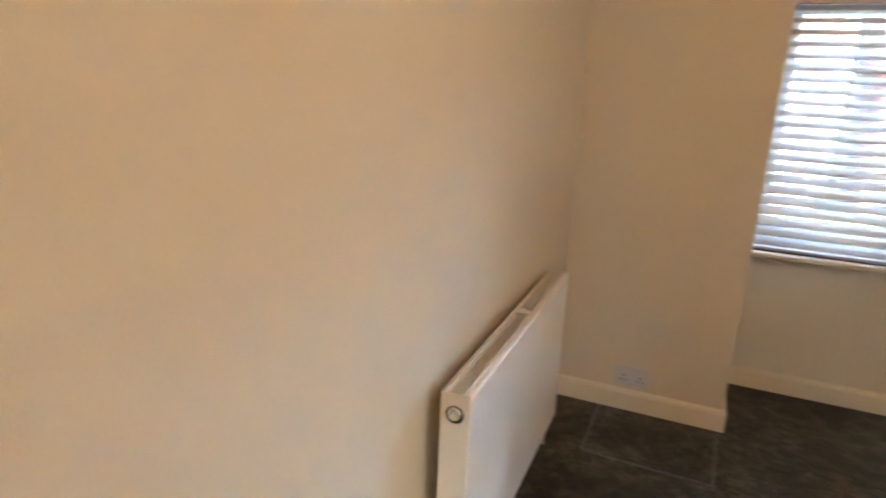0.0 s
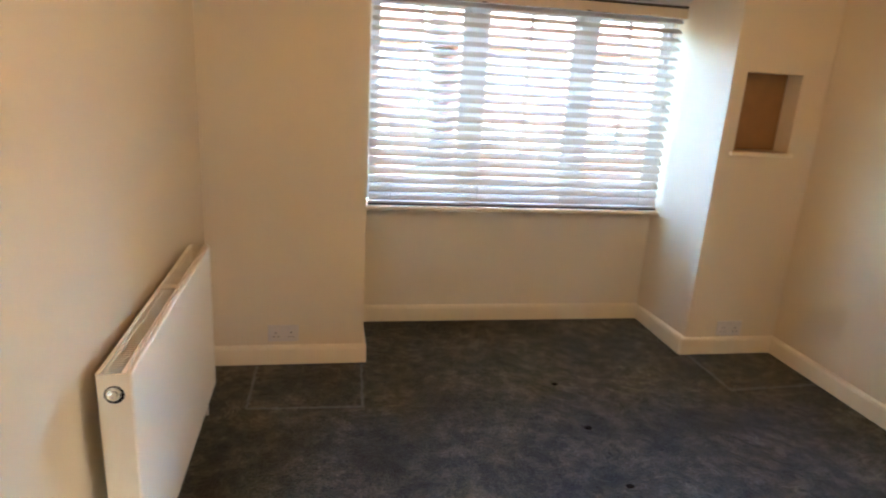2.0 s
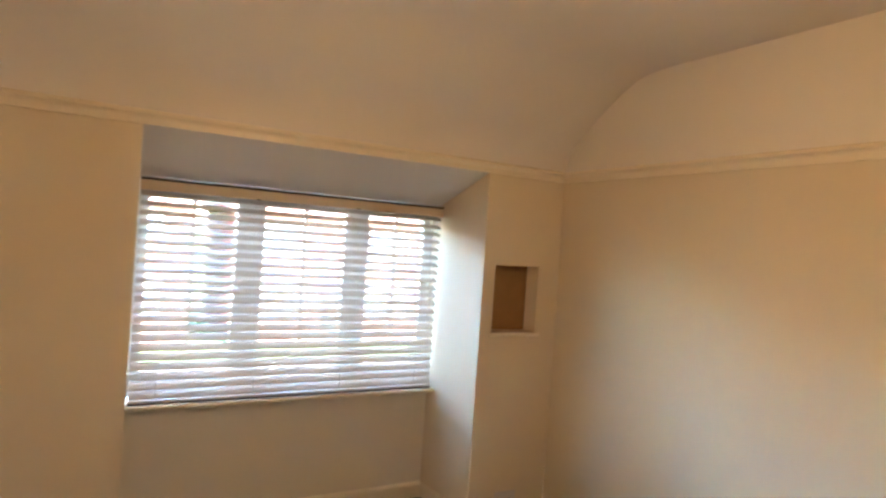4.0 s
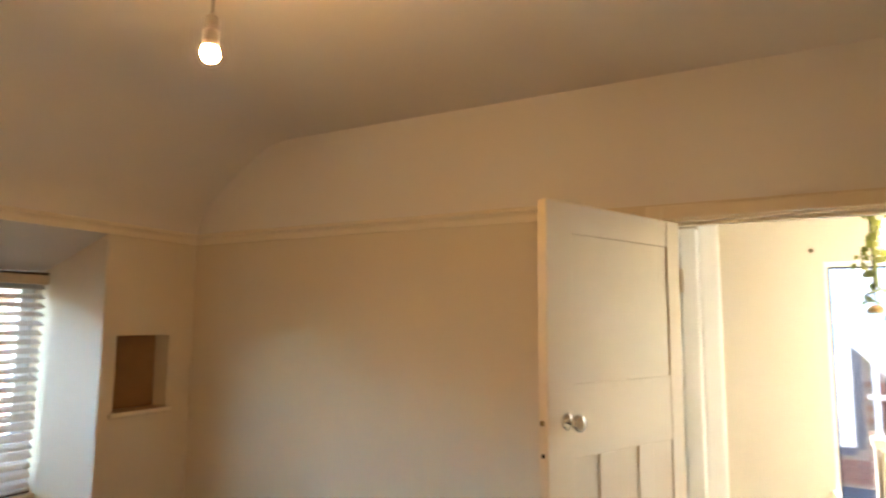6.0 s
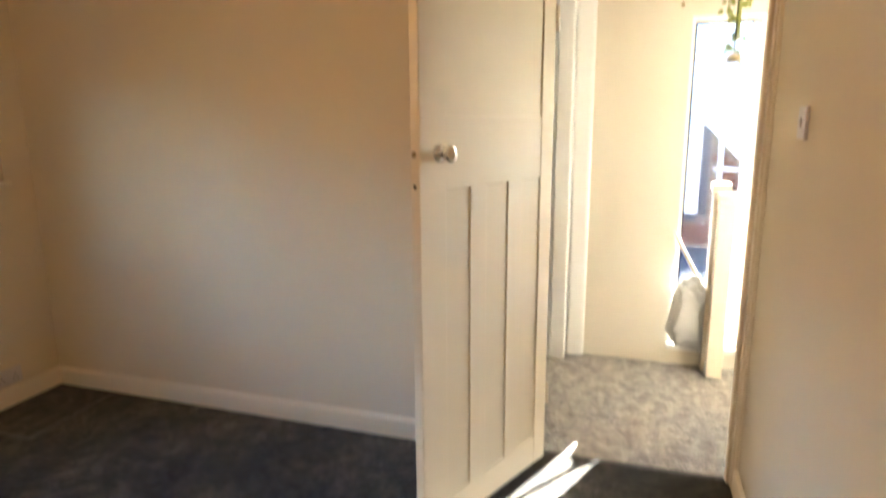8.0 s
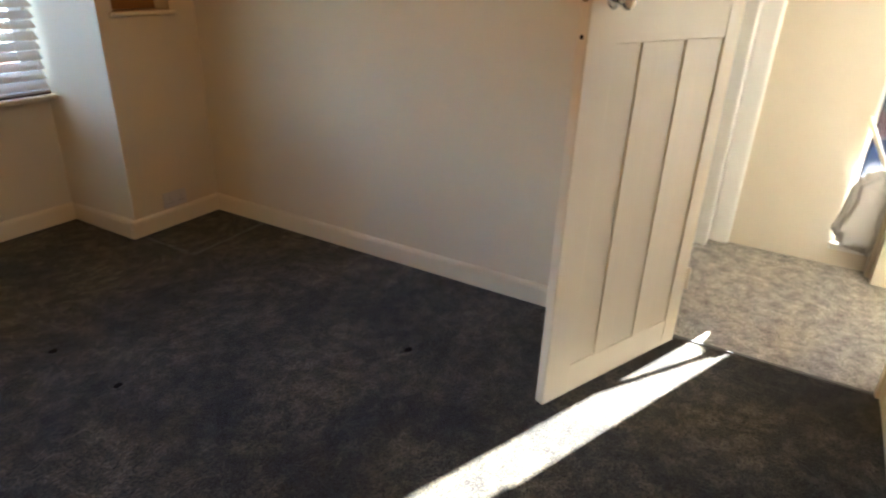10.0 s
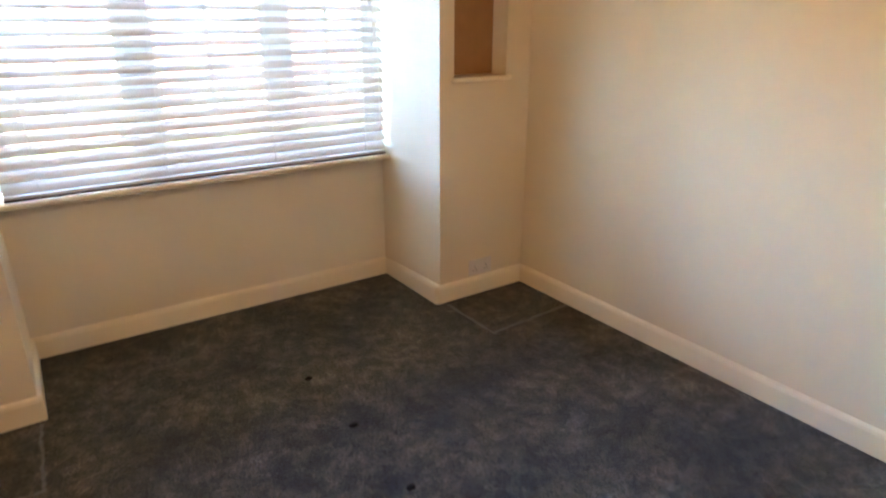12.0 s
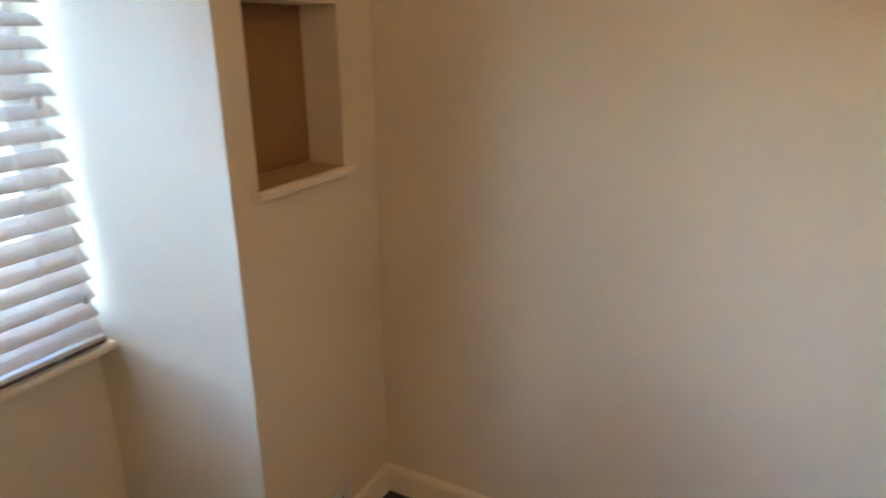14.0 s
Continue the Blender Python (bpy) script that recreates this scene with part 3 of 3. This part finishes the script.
def newel(name_label, x, y, w, top, base=0.0):
    p = thing("newel_post", name_label, "newel post", pose(x, y, base))
    part("post", box(-w / 2, w / 2, -w / 2, w / 2, 0, top - 0.045 - base, 0.004), TRIM, p)
    part("cap", box(-w / 2 - 0.011, w / 2 + 0.011, -w / 2 - 0.011, w / 2 + 0.011, top - 0.045 - base, top - base, 0.008), TRIM, p)
    return p


newel("cream painted square newel post with flat cap", 5.131, 0.880, 0.082, 1.02)
newel("cream painted half newel post against the window wall", 5.210, 0.905, 0.072, 1.062)
tagged(part("handrail", box(5.103, 5.158, -0.79, 0.838, 0.91, 0.955, 0.012), TRIM, None, "cream painted level handrail joining the newel post"), category="handrail")

# sloping rail by the window and the cloth bag on the sill
tagged(part("grab_rail", box(-0.011, 0.011, -0.145, 0.145, -0.011, 0.011, 0.009, 3), TRIM, None, "short cream painted sloping rail beside the landing window", False, pose(5.222, 1.058, 0.66, 61)), category="grab rail")
bag = bmesh.new()
bmesh.ops.create_icosphere(bag, subdivisions=4, radius=1.0)
for v in bag.verts:
    c = v.co.copy()
    k = 1 + 0.22 * noise.noise(c * 2.1) + 0.18 * noise.noise(c * 5.2) + 0.09 * noise.noise(c * 10)
    lean = 0.12 * max(0.0, c.z)
    c.y = math.copysign(abs(c.y) ** 0.55, c.y)
    c.z = math.copysign(abs(c.z) ** 0.7, c.z)
    v.co = Vector((c.x * 0.036 * k, (c.y * (1 - 0.12 * c.z) - lean) * 0.090 * k, c.z * 0.200 * k))
tagged(part("cloth_bag", bag, CLOTH, None, "crumpled white cotton bag standing by the landing window", True, pose(5.205, 1.028, 0.325)), category="bag")
hook = thing("curtain_hook", "small brass curtain hook in the landing wall", "hook", pose(LX, 1.160, 1.985, 0, -90, 0))
part("plate", lathe([(0.011, 0), (0.011, 0.003), (0.005, 0.005)], 16), BRASS, hook, "", True)
part("pin", lathe([(0.004, 0.004), (0.004, 0.03), (0.008, 0.034), (0.006, 0.04)], 12), BRASS, hook, "", True)


def jar_lamp(x, y, z, lit, mat):
    p = thing("jar_pendant", "glass jar pendant lamp hung from the landing ceiling", "pendant light", pose(x, y, LC))
    part("flex", lathe([(0.003, z + 0.09 - LC), (0.003, 0)], 8), DARK, p, "", True)
    part("lid", lathe([(0.026, z + 0.055 - LC), (0.030, z + 0.057 - LC), (0.030, z + 0.078 - LC), (0.012, z + 0.092 - LC)], 20), BRASS, p, "aged brass jar lid", True)
    part("jar", lathe([(0.028, z - 0.065 - LC), (0.037, z - 0.058 - LC), (0.037, z + 0.035 - LC), (0.027, z + 0.055 - LC)], 20), mat, p, "glowing glass jar" if lit else "clear glass jar", True)


jar_lamp(4.62, 0.885, 1.985, True, JAR)
jar_lamp(4.80, 0.945, 1.60, False, JARGLASS)


def ivy(x, y, z_top, z_bot, n, seed):
    rng = random.Random(seed)
    p = thing("ivy_garland", "green artificial ivy trailing from the landing ceiling", "ivy garland", pose(x, y, LC))
    stem = bmesh.new()
    prev = Vector((0, 0, 0))
    steps = 14
    pts = [Vector((0.02 * math.sin(i * 0.9 + seed), 0.03 * math.sin(i * 0.7 + seed * 2), (z_top - LC) - (z_top - z_bot) * i / steps)) for i in range(steps + 1)]
    pts[0].z = 0
    for a, b in zip(pts, pts[1:]):
        add_box(stem, min(a.x, b.x) - 0.0015, max(a.x, b.x) + 0.0015, min(a.y, b.y) - 0.0015, max(a.y, b.y) + 0.0015, b.z, a.z)
    part("stem", stem, IVY, p)
    bm = bmesh.new()
    shape = [(0, 0), (0.5, 0.12), (0.42, 0.45), (0.75, 0.62), (0.3, 0.72), (0, 1.15), (-0.3, 0.72), (-0.75, 0.62), (-0.42, 0.45), (-0.5, 0.12)]
    for i in range(n):
        t = rng.random()
        c = pts[min(steps, int(t * steps))] + Vector((rng.uniform(-0.02, 0.02), rng.uniform(-0.025, 0.025), rng.uniform(-0.012, 0.012)))
        s = rng.uniform(0.018, 0.034)
        m = Matrix.Translation(c) @ Euler((rng.uniform(-2.4, -0.4), rng.uniform(-0.8, 0.8), rng.uniform(0, 6.28))).to_matrix().to_4x4()
        vs = [bm.verts.new(m @ Vector((u * s, w * s, 0.12 * s * abs(u)))) for u, w in shape]
        bm.faces.new(vs)
    part("leaves", bm, IVY, p, "yellow-green ivy leaves")


ivy(4.60, 0.975, 2.22, 1.80, 44, 3)
ivy(4.64, 0.925, 2.22, 1.86, 34, 5)
ivy(4.80, 0.955, 1.78, 1.66, 9, 8)

# ---- the house around the rooms ----
structure("house_lower_storey", box(W - 0.13, LX + 0.13, -6.0, 5.0, -2.75, -0.125), BRICK, "red brick lower storey of the house", "house wall")
structure("house_side_wall", box(LX - 0.02, LX + 0.128, -6.0, -0.93, -0.12, 2.76), BRICK, "red brick side wall of the house", "house wall")
structure("house_roof", extrude_profile([(W - 0.4, 2.77), (LX + 0.4, 2.77), (3.0, 4.9)], "y", -6.3, 5.3), TILE, "red tiled roof over the house", "roof")

# ---- outdoors ----
GZ = -2.75
structure("ground", box(-400, 400, -400, 400, GZ - 0.3, GZ), GRASS, "mown green lawn and verges round the houses", "ground")
structure("road", box(-60, 60, 14.0, 20.0, GZ - 0.05, GZ + 0.02), ROAD, "grey asphalt road in front of the houses", "road")
structure("pavement", boxes((-60, 60, 12.2, 14.0, GZ - 0.05, GZ + 0.12), (-60, 60, 20.0, 21.6, GZ - 0.05, GZ + 0.12)), MORTAR, "pale paved footway along the road", "pavement")


def far_house(x, y, flip):
    h = thing("house", "red brick semi-detached house with tiled roof", "house", pose(x, y, GZ, 0, 0, 180 if flip else 0), group="houses across the road")
    part("wall", box(-4.2, 4.2, 0, 7, 0, 5.2), BRICK, h)
    part("roof", extrude_profile([(-0.5, 5.1), (7.5, 5.1), (3.5, 8.4)], "x", -4.5, 4.5), TILE, h)
    for cx in (-2.3, 2.3):
        for z in (0.9, 3.4):
            wd = part("window", box(cx - 0.95, cx + 0.95, -0.06, 0.02, z, z + 1.3), UPVC, h)
            for k in (-0.46, 0.46):
                part("pane", box(cx + k - 0.4, cx + k + 0.4, -0.075, -0.055, z + 0.1, z + 1.2), PANE, wd)
    part("door", box(-0.5, 0.5, -0.05, 0.02, 0.05, 2.1), GREYF, h)
    part("chimney", box(-0.5, 0.5, 3.1, 3.9, 7.6, 9.4), BRICK, h)
    return h


first = far_house(-9.5, 26, False)
for hx in (0.5, 10.5, 20.5):
    copy_thing(first, pose(hx, 26, GZ))
hedge = bmesh.new()
rng = random.Random(4)
for i in range(900):
    c = Vector((rng.uniform(-14, 22), rng.uniform(10.6, 11.4), GZ + rng.uniform(0.05, 1.15)))
    s = rng.uniform(0.07, 0.16)
    m = Matrix.Translation(c) @ Euler((rng.uniform(0, 6), rng.uniform(0, 6), 0)).to_matrix().to_4x4()
    vs = [hedge.verts.new(m @ Vector(p) * 1.0) for p in ((-s, -s, 0), (s, -s, 0.3 * s), (s, s, 0), (-s, s, 0.3 * s))]
    hedge.faces.new(vs)
tagged(part("hedge", hedge, HEDGE, None, "clipped dark green garden hedge along the footway"), category="hedge", kind="stuff")

# house beside the landing window
nb = thing("neighbour_house", "red brick house gable with pale window and slate lean-to", "house", pose(11.0, 0, GZ))
part("wall", extrude_profile([(-3.2, 0), (6.4, 0), (6.4, 4.07), (0.55, 4.07), (-3.2, 0.2)], "x", 0.03, 0.4), MORTAR, nb, "gable wall bedding")
part("bargeboard", extrude_profile([(0.55, 4.07), (0.55, 4.14), (-3.3, 0.2), (-3.2, 0.14)], "x", -0.06, 0.42), WHITE, nb, "white painted verge board")
nw = part("window", boxes((-0.05, 0.03, 0.46, 0.56, 2.80, 4.05), (-0.05, 0.03, 0.56, 1.75, 2.72, 2.82)), GREYF, nb, "blue-grey framed window")
part("pane", box(-0.02, 0.02, 0.555, 1.75, 2.815, 4.05), WHITE, nw, "pane backed by a white net curtain")
part("lean_to_roof", extrude_profile([(-2.2, 1.95), (-0.02, 2.33), (-0.02, 2.18), (-2.2, 1.8)], "y", -3.2, 6.0), SLATE, nb, "grey slate lean-to roof")
part("fascia", box(-2.24, -2.16, -3.2, 6.0, 1.72, 1.92), WHITE, nb, "white painted fascia board")
part("lean_to_wall", box(-2.1, -1.9, -3.1, 5.9, 0, 1.8), BRICK, nb)
part("downpipe", lathe([(0.035, 0.0), (0.035, 3.86)], 12), WHITE, nb, "white plastic downpipe", True, pose(-0.06, 0.32, 0))
part("waste_pipe", box(-0.10, -0.04, -1.5, 0.42, 3.42, 3.48, 0.02), WHITE, nb, "white plastic waste pipe")
# Made-up house: its white wall stands for the brightness above the gable's verge.
rh = thing("white_backdrop_house", "added white house that makes a bright backdrop to the gable", "house", pose(15.0, -3.0, GZ))
part("wall", box(0, 6, -9, 8.0, 0, 6.4), RENDER, rh, "white rendered wall")
part("roof", extrude_profile([(-0.4, 6.35), (6.4, 6.35), (3.0, 7.9)], "y", -9.3, 8.3), SLATE, rh, "grey slate roof")
brick_me = mesh_of("brick", box(-0.035, 0, -0.105, 0.105, -0.0325, 0.0325, 0.004, 1), BRICK)
for row in range(28):
    z = 2.40 + row * 0.075
    for col in range(-14, 9):
        y = col * 0.225 + (0.1125 if row % 2 else 0) + 0.1
        roof = min(4.07, 5.15 + (y - 0.1 - 1.6) * 1.03)
        if z + 0.04 > roof or (0.34 < y < 1.9 and 2.66 < z < 4.12) or y > 1.75 or y < -1.3:
            continue
        b = new("brick", brick_me)
        b.matrix_basis = pose(0.03, y, z)
        b.parent = nb
